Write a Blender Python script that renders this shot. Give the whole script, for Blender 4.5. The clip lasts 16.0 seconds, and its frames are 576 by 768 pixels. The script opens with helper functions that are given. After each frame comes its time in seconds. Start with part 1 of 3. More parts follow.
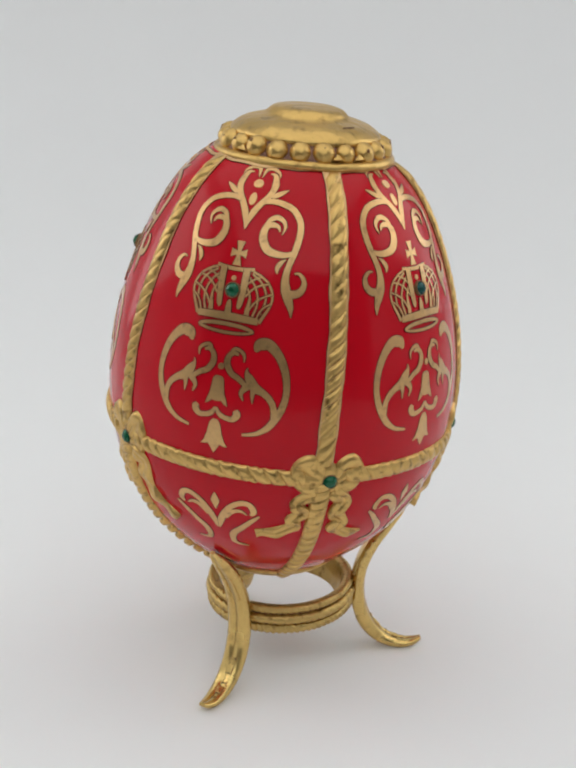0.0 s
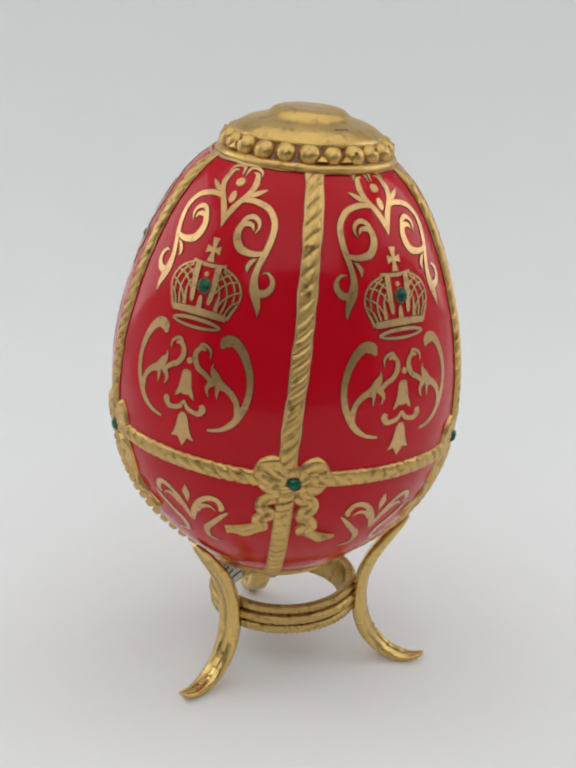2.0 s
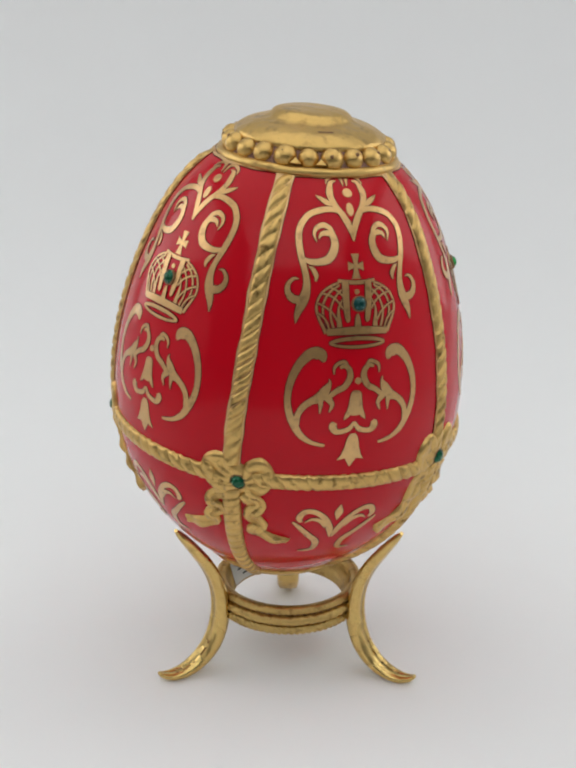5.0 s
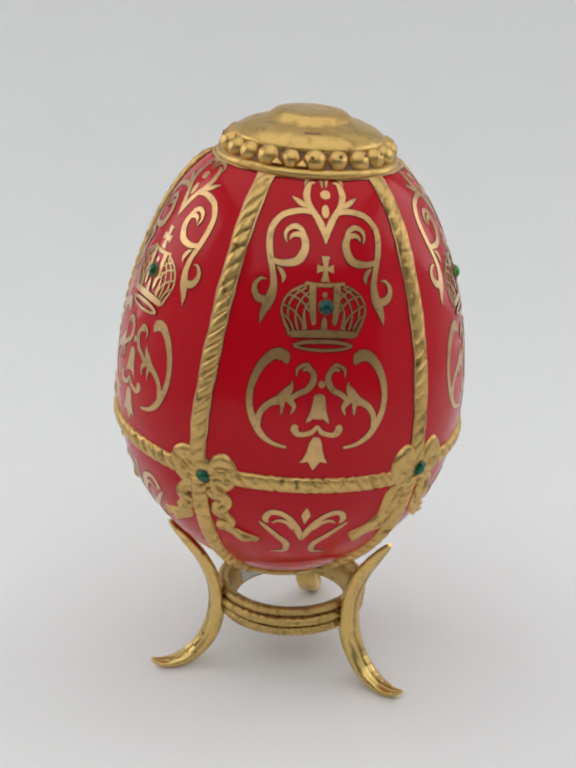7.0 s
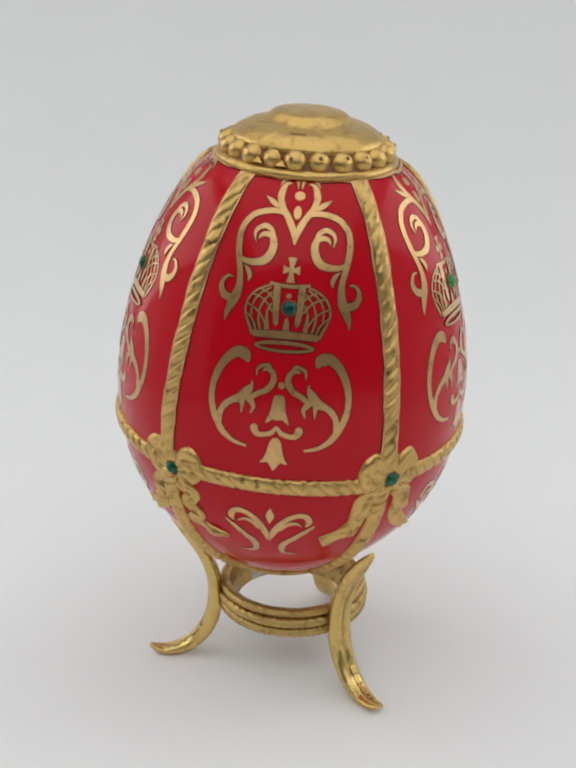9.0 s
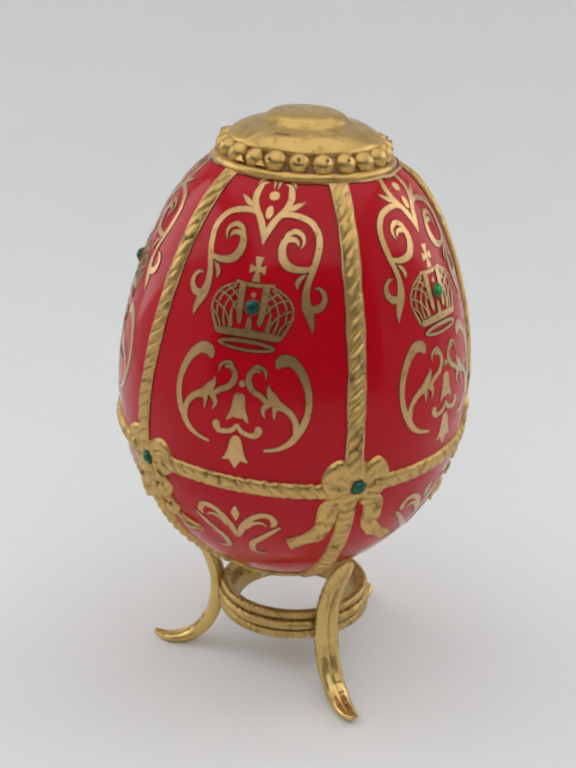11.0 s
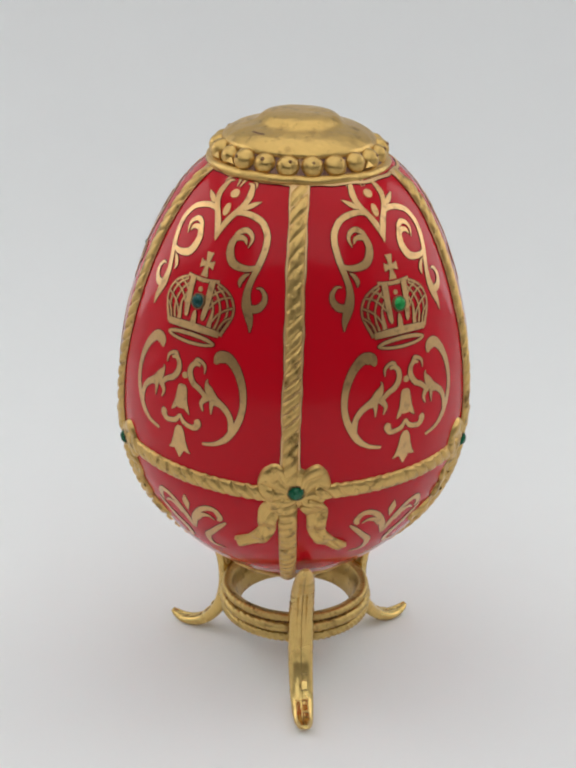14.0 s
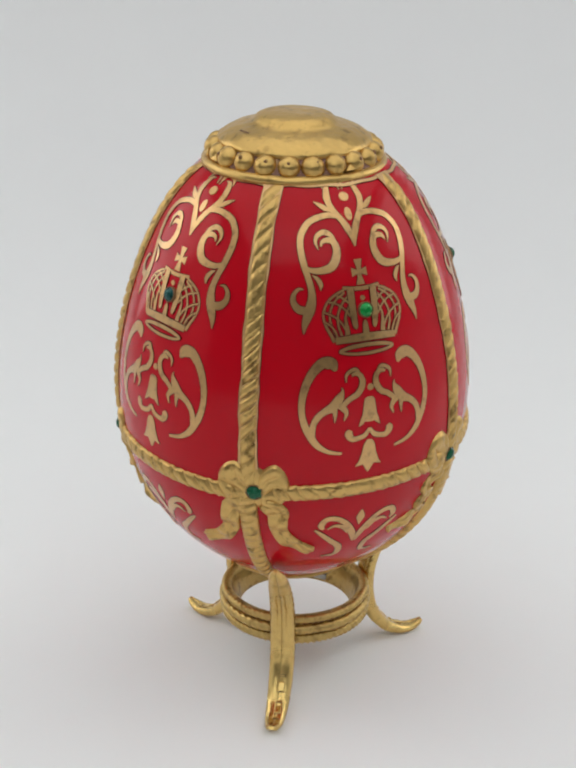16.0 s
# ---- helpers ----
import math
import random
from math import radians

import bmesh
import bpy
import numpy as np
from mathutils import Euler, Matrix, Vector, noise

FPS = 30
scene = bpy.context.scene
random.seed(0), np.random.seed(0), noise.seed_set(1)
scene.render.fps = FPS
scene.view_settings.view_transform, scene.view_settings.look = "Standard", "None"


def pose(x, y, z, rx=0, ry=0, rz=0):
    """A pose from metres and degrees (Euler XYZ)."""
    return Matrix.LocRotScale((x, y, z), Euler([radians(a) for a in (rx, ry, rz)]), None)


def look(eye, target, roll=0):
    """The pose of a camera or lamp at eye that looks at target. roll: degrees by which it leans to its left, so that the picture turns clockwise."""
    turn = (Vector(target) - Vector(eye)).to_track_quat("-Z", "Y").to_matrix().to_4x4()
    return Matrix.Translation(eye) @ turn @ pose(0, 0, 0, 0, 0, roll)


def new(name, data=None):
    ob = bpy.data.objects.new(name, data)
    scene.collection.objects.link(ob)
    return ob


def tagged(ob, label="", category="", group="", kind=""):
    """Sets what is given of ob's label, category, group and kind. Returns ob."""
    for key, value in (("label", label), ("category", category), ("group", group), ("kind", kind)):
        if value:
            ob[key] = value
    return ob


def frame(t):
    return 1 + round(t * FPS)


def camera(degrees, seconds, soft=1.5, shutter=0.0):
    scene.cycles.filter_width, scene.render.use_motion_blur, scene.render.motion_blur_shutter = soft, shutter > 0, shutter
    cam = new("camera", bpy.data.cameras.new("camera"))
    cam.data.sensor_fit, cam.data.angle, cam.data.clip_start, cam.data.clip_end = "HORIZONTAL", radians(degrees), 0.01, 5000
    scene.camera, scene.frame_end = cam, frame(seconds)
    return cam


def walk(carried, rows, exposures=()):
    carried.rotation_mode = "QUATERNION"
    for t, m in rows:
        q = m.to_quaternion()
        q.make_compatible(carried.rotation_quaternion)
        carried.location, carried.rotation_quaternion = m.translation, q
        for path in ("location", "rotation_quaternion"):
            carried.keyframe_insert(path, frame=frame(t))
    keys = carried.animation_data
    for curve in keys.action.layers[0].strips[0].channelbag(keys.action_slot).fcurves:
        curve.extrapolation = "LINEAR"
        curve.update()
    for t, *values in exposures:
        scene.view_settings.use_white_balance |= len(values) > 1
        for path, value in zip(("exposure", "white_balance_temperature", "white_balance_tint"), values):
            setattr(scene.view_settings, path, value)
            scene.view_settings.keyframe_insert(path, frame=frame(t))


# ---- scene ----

# The plan is in units of the camera's level distance from the turning axis.
S = 0.28                     # metres per unit
FLOOR = 0.007                # the feet's tips stand this far above the table
cam = camera(25.37, 16.0, soft=2.85)
EYE = look((0.00000, -0.28000, 0.17820), (0.00134, -0.00495, 0.07437), 0.668)
walk(cam, [(0.0, EYE), (16.0, EYE)], [(0.0, 0.0), (16.0, 0.0)])

# Turn of the table about the upright axis: seconds, degrees.
TURNS = "0,0.00 0.5,-2.80 1,-6.11 1.5,-8.99 2,-11.75 2.5,-14.44 3,-17.51 3.5,-20.18 4,-23.34 6.5,-38.74 7,-41.65 7.5,-44.65 8,-47.54 8.5,-50.69 9,-54.02 11.5,-69.18 12,-72.28 12.5,-75.40 13,-78.94 13.5,-82.11 14,-85.70 14.5,-88.88 15,-92.12 15.5,-95.30 16,-98.19"
TURNS = [tuple(float(v) for v in w.split(",")) for w in TURNS.split()]
EGG = Matrix.Translation((-0.0171 * S, 0.0050 * S, (0.0006 + FLOOR) * S)) @ Vector((0, 0, 1)).rotation_difference(Vector((0.0676, 0.0179, 1))).to_matrix().to_4x4()
PHI = -39.90                 # azimuth of one panel's middle in the egg's own space
STAND = Matrix.Translation((0.0005 * S, 0.0133 * S, FLOOR * S))

# ---- light ----
world = bpy.data.worlds.new("world")
scene.world = world
world.use_nodes = True
world.node_tree.nodes["Background"].inputs["Color"].default_value = (0.93, 0.98, 1.0, 1)
world.node_tree.nodes["Background"].inputs["Strength"].default_value = 1.32


def area_lamp(name, eye, target, wide, high, watts, colour):
    data = bpy.data.lights.new(name, "AREA")
    data.shape, data.size, data.size_y, data.energy, data.color = "RECTANGLE", wide, high, watts, colour
    ob = new(name, data)
    ob.matrix_world = look(eye, target)
    return ob


area_lamp("tent_top_lamp", (0.0, -0.03, 0.455), (0.0, -0.04, 0.0), 0.64, 0.46, 0.62, (0.99, 1.0, 0.98))
# Two unseen side lamps, added to lighten the shadow under the stand.
area_lamp("tent_west_fill", (-0.335, 0.075, 0.180), (0.0, 0.03, 0.11), 0.33, 0.34, 0.475, (0.97, 0.99, 0.985))
area_lamp("tent_east_fill", (0.335, 0.075, 0.180), (0.0, 0.03, 0.11), 0.33, 0.34, 0.45, (0.97, 0.99, 0.985))


# ---- materials ----
def material(name, colour, rough=0.5, metal=0.0, coat=0.0, grain=0.08, size=900.0, bump=0.05, stain=0.0, stain_colour=(0.1, 0.05, 0.02), rough_var=0.06, gloss=0.5, relief=0.0):
    """A surface with a fine grain, a broad variation, stains and relief; size: grains a metre."""
    m = bpy.data.materials.new(name)
    m.use_nodes = True
    nt = m.node_tree
    n, link = nt.nodes, nt.links.new
    b = n["Principled BSDF"]
    tc = n.new("ShaderNodeTexCoord")
    fine = n.new("ShaderNodeTexNoise")
    fine.inputs["Scale"].default_value, fine.inputs["Detail"].default_value = size, 5
    broad = n.new("ShaderNodeTexNoise")
    broad.inputs["Scale"].default_value, broad.inputs["Detail"].default_value = size / 9, 3
    link(tc.outputs["Object"], fine.inputs["Vector"])
    link(tc.outputs["Object"], broad.inputs["Vector"])
    mix = n.new("ShaderNodeMix")
    mix.data_type = "RGBA"
    mix.inputs["A"].default_value = (*[c * (1 - grain) for c in colour], 1)
    mix.inputs["B"].default_value = (*[min(1, c * (1 + grain)) for c in colour], 1)
    add = n.new("ShaderNodeMath")
    add.operation = "MULTIPLY_ADD"
    add.inputs[1].default_value = 0.5
    half = n.new("ShaderNodeMath")
    half.operation, half.inputs[1].default_value = "MULTIPLY", 0.5
    link(broad.outputs["Fac"], half.inputs[0])
    link(fine.outputs["Fac"], add.inputs[0])
    link(half.outputs[0], add.inputs[2])
    link(add.outputs[0], mix.inputs["Factor"])
    last = mix.outputs["Result"]
    if stain:
        spot = n.new("ShaderNodeTexNoise")
        spot.inputs["Scale"].default_value, spot.inputs["Detail"].default_value = size / 1.8, 6
        link(tc.outputs["Object"], spot.inputs["Vector"])
        ramp = n.new("ShaderNodeMapRange")
        ramp.inputs["From Min"].default_value, ramp.inputs["From Max"].default_value = 0.56, 0.72
        ramp.inputs["To Max"].default_value = stain
        link(spot.outputs["Fac"], ramp.inputs["Value"])
        over = n.new("ShaderNodeMix")
        over.data_type = "RGBA"
        over.inputs["B"].default_value = (*stain_colour, 1)
        link(ramp.outputs["Result"], over.inputs["Factor"])
        link(last, over.inputs["A"])
        last = over.outputs["Result"]
    link(last, b.inputs["Base Color"])
    rr = n.new("ShaderNodeMapRange")
    rr.inputs["To Min"].default_value, rr.inputs["To Max"].default_value = max(0.02, rough - rough_var), rough + rough_var
    link(broad.outputs["Fac"], rr.inputs["Value"])
    link(rr.outputs["Result"], b.inputs["Roughness"])
    b.inputs["Metallic"].default_value = metal
    b.inputs["Specular IOR Level"].default_value = gloss
    b.inputs["Coat Weight"].default_value = coat
    b.inputs["Coat Roughness"].default_value = 0.06
    if bump:
        bp = n.new("ShaderNodeBump")
        bp.inputs["Strength"].default_value, bp.inputs["Distance"].default_value = bump, 0.0006
        link(fine.outputs["Fac"], bp.inputs["Height"])
        link(bp.outputs["Normal"], b.inputs["Normal"])
        if relief:
            soft = n.new("ShaderNodeTexNoise")
            soft.inputs["Scale"].default_value, soft.inputs["Detail"].default_value = size / 3.5, 2
            link(tc.outputs["Object"], soft.inputs["Vector"])
            wavy = n.new("ShaderNodeBump")
            wavy.inputs["Strength"].default_value, wavy.inputs["Distance"].default_value = relief, 0.0012
            link(soft.outputs["Fac"], wavy.inputs["Height"])
            link(wavy.outputs["Normal"], bp.inputs["Normal"])
    return m


RED = material("red_enamel", (0.54, 0.0036, 0.0128), 0.12, 0, 0.0, 0.06, 110, 0.06, rough_var=0.04, gloss=0.19)
LEAF = material("burnished_gold_paint", (0.65, 0.385, 0.155), 0.32, 0.92, 0.5, 0.30, 1100, 0.10, 0.6, (0.27, 0.15, 0.055))
GOLD = material("worn_gold_paint", (0.635, 0.405, 0.135), 0.34, 0.87, 0, 0.28, 900, 0.25, 0.9, (0.15, 0.075, 0.018), relief=0.3)
TRIM = material("pale_gold_paint", (0.72, 0.46, 0.21), 0.42, 0.6, 0, 0.15, 900, 0.1)
CAP = material("smooth_gold_paint", (0.64, 0.41, 0.130), 0.34, 0.84, 0, 0.22, 700, 0.16, 0.6, (0.22, 0.11, 0.03), relief=0.55)
BRASS = material("polished_brass", (0.72, 0.50, 0.175), 0.27, 0.92, 0, 0.18, 700, 0.16, 0.4, (0.28, 0.15, 0.04), relief=0.4)
DULL = material("tarnished_brass_and_line_shade", (0.56, 0.38, 0.13), 0.37, 0.9, 0, 0.25, 800, 0.2, 0.85, (0.20, 0.10, 0.025), relief=0.5)
GROOVE = material("dark_brown_recess", (0.24, 0.12, 0.05), 0.5, 0.4, 0, 0.2, 700, 0.1)
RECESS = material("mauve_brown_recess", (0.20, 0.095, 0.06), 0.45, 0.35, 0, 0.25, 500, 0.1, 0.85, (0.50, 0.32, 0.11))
EMERALD = material("green_crystal", (0.002, 0.10, 0.040), 0.05, 0.3, 0.0, 0.6, 1500, 0.0, rough_var=0.02)
TEAL = material("teal_crystal", (0.001, 0.060, 0.052), 0.05, 0.3, 0.0, 0.6, 1500, 0.0, rough_var=0.02)
BRIGHT = material("bright_green_crystal", (0.003, 0.26, 0.045), 0.05, 0.3, 0.0, 0.6, 1500, 0.0, rough_var=0.02)
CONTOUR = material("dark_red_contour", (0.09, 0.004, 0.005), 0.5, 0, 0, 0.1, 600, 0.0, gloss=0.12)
LABEL = material("white_label_paper", (0.78, 0.78, 0.74), 0.7, 0, 0, 0.06, 500, 0.0)
INK = material("dark_ink", (0.03, 0.03, 0.035), 0.6, 0, 0, 0.1, 900, 0.0)
PAPER = material("white_paper", (0.88, 0.876, 0.87), 0.75, 0, 0, 0.012, 60, 0.0)
CLOTH = material("white_tent_cloth", (0.80, 0.81, 0.83), 0.8, 0, 0, 0.02, 80, 0.0)
WALL = material("grey_room_paint", (0.19, 0.19, 0.19), 0.7, 0, 0, 0.05, 12, 0.0)


# ---- mesh helpers ----
def finish(name, verts, faces, mat, parent=None, label="", smooth=True, kind=""):
    me = bpy.data.meshes.new(name)
    me.from_pydata([tuple(v) for v in verts], [], faces)
    bm = bmesh.new()
    bm.from_mesh(me)
    bmesh.ops.recalc_face_normals(bm, faces=bm.faces)
    for f in bm.faces:
        f.smooth = smooth
    bm.to_mesh(me)
    bm.free()
    me.materials.append(mat)
    ob = new(name, me)
    if parent is not None:
        ob.parent = parent
    if label:
        ob["label"] = label
    if kind:
        ob["kind"] = kind
    return ob


class Soup:
    """Collects the vertices and faces of one part."""

    def __init__(self):
        self.v, self.f = [], []

    def grid(self, rows, closed=False, wrap=False):
        """Rows of points joined to a sheet; closed: each row is a ring; wrap: the last row meets the first."""
        base, n = len(self.v), len(rows[0])
        for r in rows:
            self.v += list(r)
        m = len(rows)
        for i in range(m if wrap else m - 1):
            for j in range(n if closed else n - 1):
                a, b = base + i * n, base + (i + 1) % m * n
                k = (j + 1) % n
                self.f.append((a + j, a + k, b + k, b + j))

    def fan(self, ring, centre):
        base = len(self.v)
        self.v += list(ring) + [centre]
        n = len(ring)
        for j in range(n):
            self.f.append((base + j, base + (j + 1) % n, base + n))


def glide(points, step=6):
    """Catmull-Rom through points of any dimension."""
    p = np.array(points, float)
    p = np.vstack([2 * p[0] - p[1], p, 2 * p[-1] - p[-2]])
    out = []
    for i in range(1, len(p) - 2):
        for t in np.arange(step) / step:
            a, b, c, d = p[i - 1:i + 3]
            out.append(0.5 * (2 * b + (c - a) * t + (2 * a - 5 * b + 4 * c - d) * t ** 2 + (3 * b - a - 3 * c + d) * t ** 3))
    return np.array(out + [p[-2]])


# ---- the egg's shape: radius over height ----
PROFILE = np.polyfit([0.085, 0.095, 0.115, 0.145, 0.19, 0.25, 0.31, 0.37, 0.41, 0.445],
                     np.array([0.0311, 0.0486, 0.0752, 0.1068, 0.1328, 0.1440, 0.1390, 0.1216, 0.1025, 0.0700]) ** 2, 7)


def radius(z):
    return math.sqrt(max(np.polyval(PROFILE, z), 1e-7))


def on_egg(a, z, up=0.0):
    """A place on the egg: degrees, height and distance off the surface, in plan units; metres out."""
    r = radius(z)
    dr = (radius(z + 5e-4) - radius(z - 5e-4)) / 1e-3
    k = 1 / math.hypot(1, dr)
    r2, z2, a = r + up * k, z - up * dr * k, radians(a)
    return Vector((r2 * math.cos(a) * S, r2 * math.sin(a) * S, z2 * S))


def shift(a, z, dx, dm):
    """Degrees and height, dx across and dm up along the surface from (a, z)."""
    r = radius(z)
    dr = (radius(z + 5e-4) - radius(z - 5e-4)) / 1e-3
    return a + math.degrees(dx / r), z + dm / math.hypot(1, dr)


def heading(p, q):
    """Unit direction on the surface from p to q, each (a, z)."""
    r = radius((p[1] + q[1]) / 2)
    dr = (radius(p[1] + 5e-4) - radius(p[1] - 5e-4)) / 1e-3
    dx, dm = radians(q[0] - p[0]) * r, (q[1] - p[1]) * math.hypot(1, dr)
    k = math.hypot(dx, dm) or 1
    return dx / k, dm / k


def ribbon(soup, path, section, height, close=False):
    """A strip on the egg along path rows (a, z, width). section: places across, -1 to 1; height(s, c): how far off the surface; close: the ends dip into it."""
    rows, run = [], 0.0
    for i, (a, z, w) in enumerate(path):
        p, q = path[max(i - 1, 0)], path[min(i + 1, len(path) - 1)]
        dx, dm = heading(p, q)
        if i:
            r = radius(z)
            run += math.hypot(radians(a - path[i - 1][0]) * r, (z - path[i - 1][1]) * 1.15)
        row = []
        for c in section:
            b, y = shift(a, z, -dm * c * w / 2, dx * c * w / 2)
            row.append(on_egg(b, y, -0.0005 if close and i in (0, len(path) - 1) else height(run, c)))
        rows.append(row)
    soup.grid(rows)


def gilt(soup, path, lift):
    """A flat painted stroke with a sharp low edge."""
    ribbon(soup, path, (-1, -0.4, 0.4, 1), lambda s, c: lift)
    for side in (-1, 1):
        ribbon(soup, path, (side, side * 1.001), lambda s, c: lift if abs(c) == 1 else -0.0003)


# ---- the egg ----
egg = new("decorated_egg")
tagged(egg, "glossy red porcelain egg with gold crowns, ropes and green crystals", "egg")

shell = Soup()
ZS = [0.0852 + (0.447 - 0.0852) * (1 - math.cos(math.pi * i / 110)) / 2 for i in range(111)]
shell.grid([[on_egg(j * 360 / 192, z) for j in range(192)] for z in ZS], closed=True)
finish("shell", shell.v, shell.f, RED, egg, "glossy red enamelled porcelain shell")


def lathe(name, profile, mat, parent, seg=120, label=""):
    s = Soup()
    s.grid([[Vector((r * math.cos(2 * math.pi * j / seg) * S, r * math.sin(2 * math.pi * j / seg) * S, z * S)) for j in range(seg)]
            for r, z in profile], closed=True)
    return finish(name, s.v, s.f, mat, parent, label)


# Gold cap: round lip, recessed channel, beads, uneven stepped dome.
def cast(name, profile, mat, parent, amp, seed, seg=180, label=""):
    """A turned part with the uneven swell of hand-finished casting."""
    s, rows = Soup(), []
    for i, (r, z) in enumerate(profile):
        row = []
        for j in range(seg):
            a = 2 * math.pi * j / seg
            g = amp * (math.sin(5 * a + seed + i * 0.12) + 0.7 * math.sin(9 * a + 2.1 * seed - i * 0.2) + 0.4 * math.sin(17 * a + 3 * seed + i * 0.31)) * min(1, r / 0.03)
            row.append(Vector(((r + g) * math.cos(a) * S, (r + g) * math.sin(a) * S, (z + 0.6 * g) * S)))
        rows.append(row)
    s.grid(rows, closed=True)
    return finish(name, s.v, s.f, mat, parent, label)


cap = cast("cap", glide([(0.0640, 0.4425), (0.0690, 0.4418), (0.0712, 0.4434), (0.0716, 0.4456), (0.0704, 0.4478), (0.0678, 0.4490), (0.0652, 0.4484), (0.0640, 0.4470)], 5), CAP, egg, 0.00013, 1.0, 180, "gold domed cap with a beaded band")
cap.matrix_local = Matrix.Translation((0.0026 * S, -0.0030 * S, 0))
cast("channel", glide([(0.0676, 0.4462), (0.0662, 0.4486), (0.0640, 0.4515), (0.0615, 0.4555), (0.0580, 0.4600)], 4), RECESS, cap, 0.0003, 2.0, 160, "mauve-brown recess between the beads")
cast("dome", glide([(0.0540, 0.4560), (0.0580, 0.4582), (0.0594, 0.4606), (0.0582, 0.4634), (0.0540, 0.4668), (0.0484, 0.4698), (0.0420, 0.4719), (0.0366, 0.4733),
                    (0.0330, 0.4748), (0.0304, 0.4774), (0.0270, 0.4798), (0.0206, 0.4813), (0.0120, 0.4820), (0.0003, 0.4822)], 5), CAP, cap, 0.00009, 3.1)


def ball(centre, r, flat=1.0, n=14, m=9):
    s = Soup()
    s.grid([[centre + Vector((r * math.sin(math.pi * i / m) * math.cos(2 * math.pi * j / n), r * math.sin(math.pi * i / m) * math.sin(2 * math.pi * j / n),
                              r * flat * math.cos(math.pi * i / m))) for j in range(n)] for i in range(m + 1)], closed=True)
    return s


bead_mesh = None
for i in range(22):
    a = radians(i * 360 / 22 + 4.1)
    if bead_mesh is None:
        s = ball(Vector((0, 0, 0)), 0.0087 * S, 1.0, 20, 12)
        bead = finish("bead", s.v, s.f, CAP, cap)
        bead_mesh = bead.data
    else:
        bead = new("bead", bead_mesh)
        bead.parent = cap
    k = 1 + 0.05 * math.sin(i * 2.7)
    r0, z0 = 0.0604 + 0.0004 * math.sin(i * 3.7), 0.4533 + 0.0004 * math.sin(i * 4.1)
    bead.matrix_local = Matrix.Translation((r0 * S * math.cos(a), r0 * S * math.sin(a), z0 * S)) @ Matrix.Diagonal((k, k * (1 + 0.04 * math.sin(i * 1.3)), k * (1 + 0.05 * math.sin(i * 3.3)), 1))
    if i not in (2, 15, 16, 18):          # a small casting hole in most beads
        el, b = radians(36 + 9 * math.sin(i * 1.9)), a + 0.04 * math.sin(i * 2.2)
        r, z = r0 + 0.0080 * k * math.cos(el), z0 + 0.0080 * k * math.sin(el)
        h = ball(Vector((r * math.cos(b), r * math.sin(b), z)) * S, (0.0014 + 0.0005 * math.sin(i * 5.1)) * S, 1.0, 8, 5)
        finish("pit", h.v, h.f, GROOVE, cap, "small dark hole in a bead")
for gap in (2.5, 13.5, 17.5, 18.5):       # bright gold wedges between some beads
    a = gap * 360 / 22 + 4.1
    s = Soup()
    rows = []
    for up, q in ((-0.002, 1.1), (0.0022, 1.0), (0.0030, 0.7)):
        rows.append([Vector(((r + up) * S * math.cos(radians(a + b * q)), (r + up) * S * math.sin(radians(a + b * q)), (z + 0.8 * up) * S)) for b, r, z in ((-4.2, 0.0664, 0.4490), (4.2, 0.0664, 0.4490), (0, 0.0638, 0.4528))])
    s.grid(rows, closed=True)
    s.fan(rows[-1], sum(rows[-1], Vector()) / 3)
    finish("gold_wedge", s.v, s.f, CAP, cap, "small bright gold wedge between beads", smooth=False)
s = Soup()
s.grid([[Vector(((0.0462 - u) * S * math.cos(radians(-54.5 + b)), (0.0462 - u) * S * math.sin(radians(-54.5 + b)), (0.4707 + 0.4 * u + 0.0004) * S)) for b in np.linspace(0, 15, 9)] for u in (-0.0008, 0.0008)])
finish("scratch", s.v, s.f, GROOVE, cap, "thin dark scratch in the gold")
s, dark = Soup(), Soup()
hem = [(a, 0.4428 + 0.0003 * math.sin(radians(a * 7)) + 0.0003 * math.sin(radians(a * 17 + 40)), 0.0026) for a in np.linspace(0, 360, 361)]
gilt(s, hem, 0.0007)
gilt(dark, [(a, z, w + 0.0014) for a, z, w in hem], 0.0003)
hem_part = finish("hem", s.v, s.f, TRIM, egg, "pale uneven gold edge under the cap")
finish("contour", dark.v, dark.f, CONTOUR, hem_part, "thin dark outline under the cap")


# Ropes: flat pale borders with a twisted cord on them.
def twist(pitch, slant, amp, base):
    def height(s, c):
        if abs(c) > 0.97:
            return -0.0004
        round_ = math.sqrt(max(0, 1 - c * c))
        turn = s / pitch + slant * c + 0.10 * math.sin(s * 37 + 4 * base)
        k = int(turn // 1)
        groove = abs(2 * (turn - k) - 1) ** 5          # narrow cuts between rounded strands
        deep = 0.75 + 0.45 * math.sin(k * 12.9898 + base * 900)
        return base * round_ ** 0.8 + amp * round_ * (0.7 - 2.6 * groove * deep)
    return height


def wander(seed, amp):
    return lambda s: amp * (math.sin(s * 61 + seed) + 0.6 * math.sin(s * 143 + 2.3 * seed))


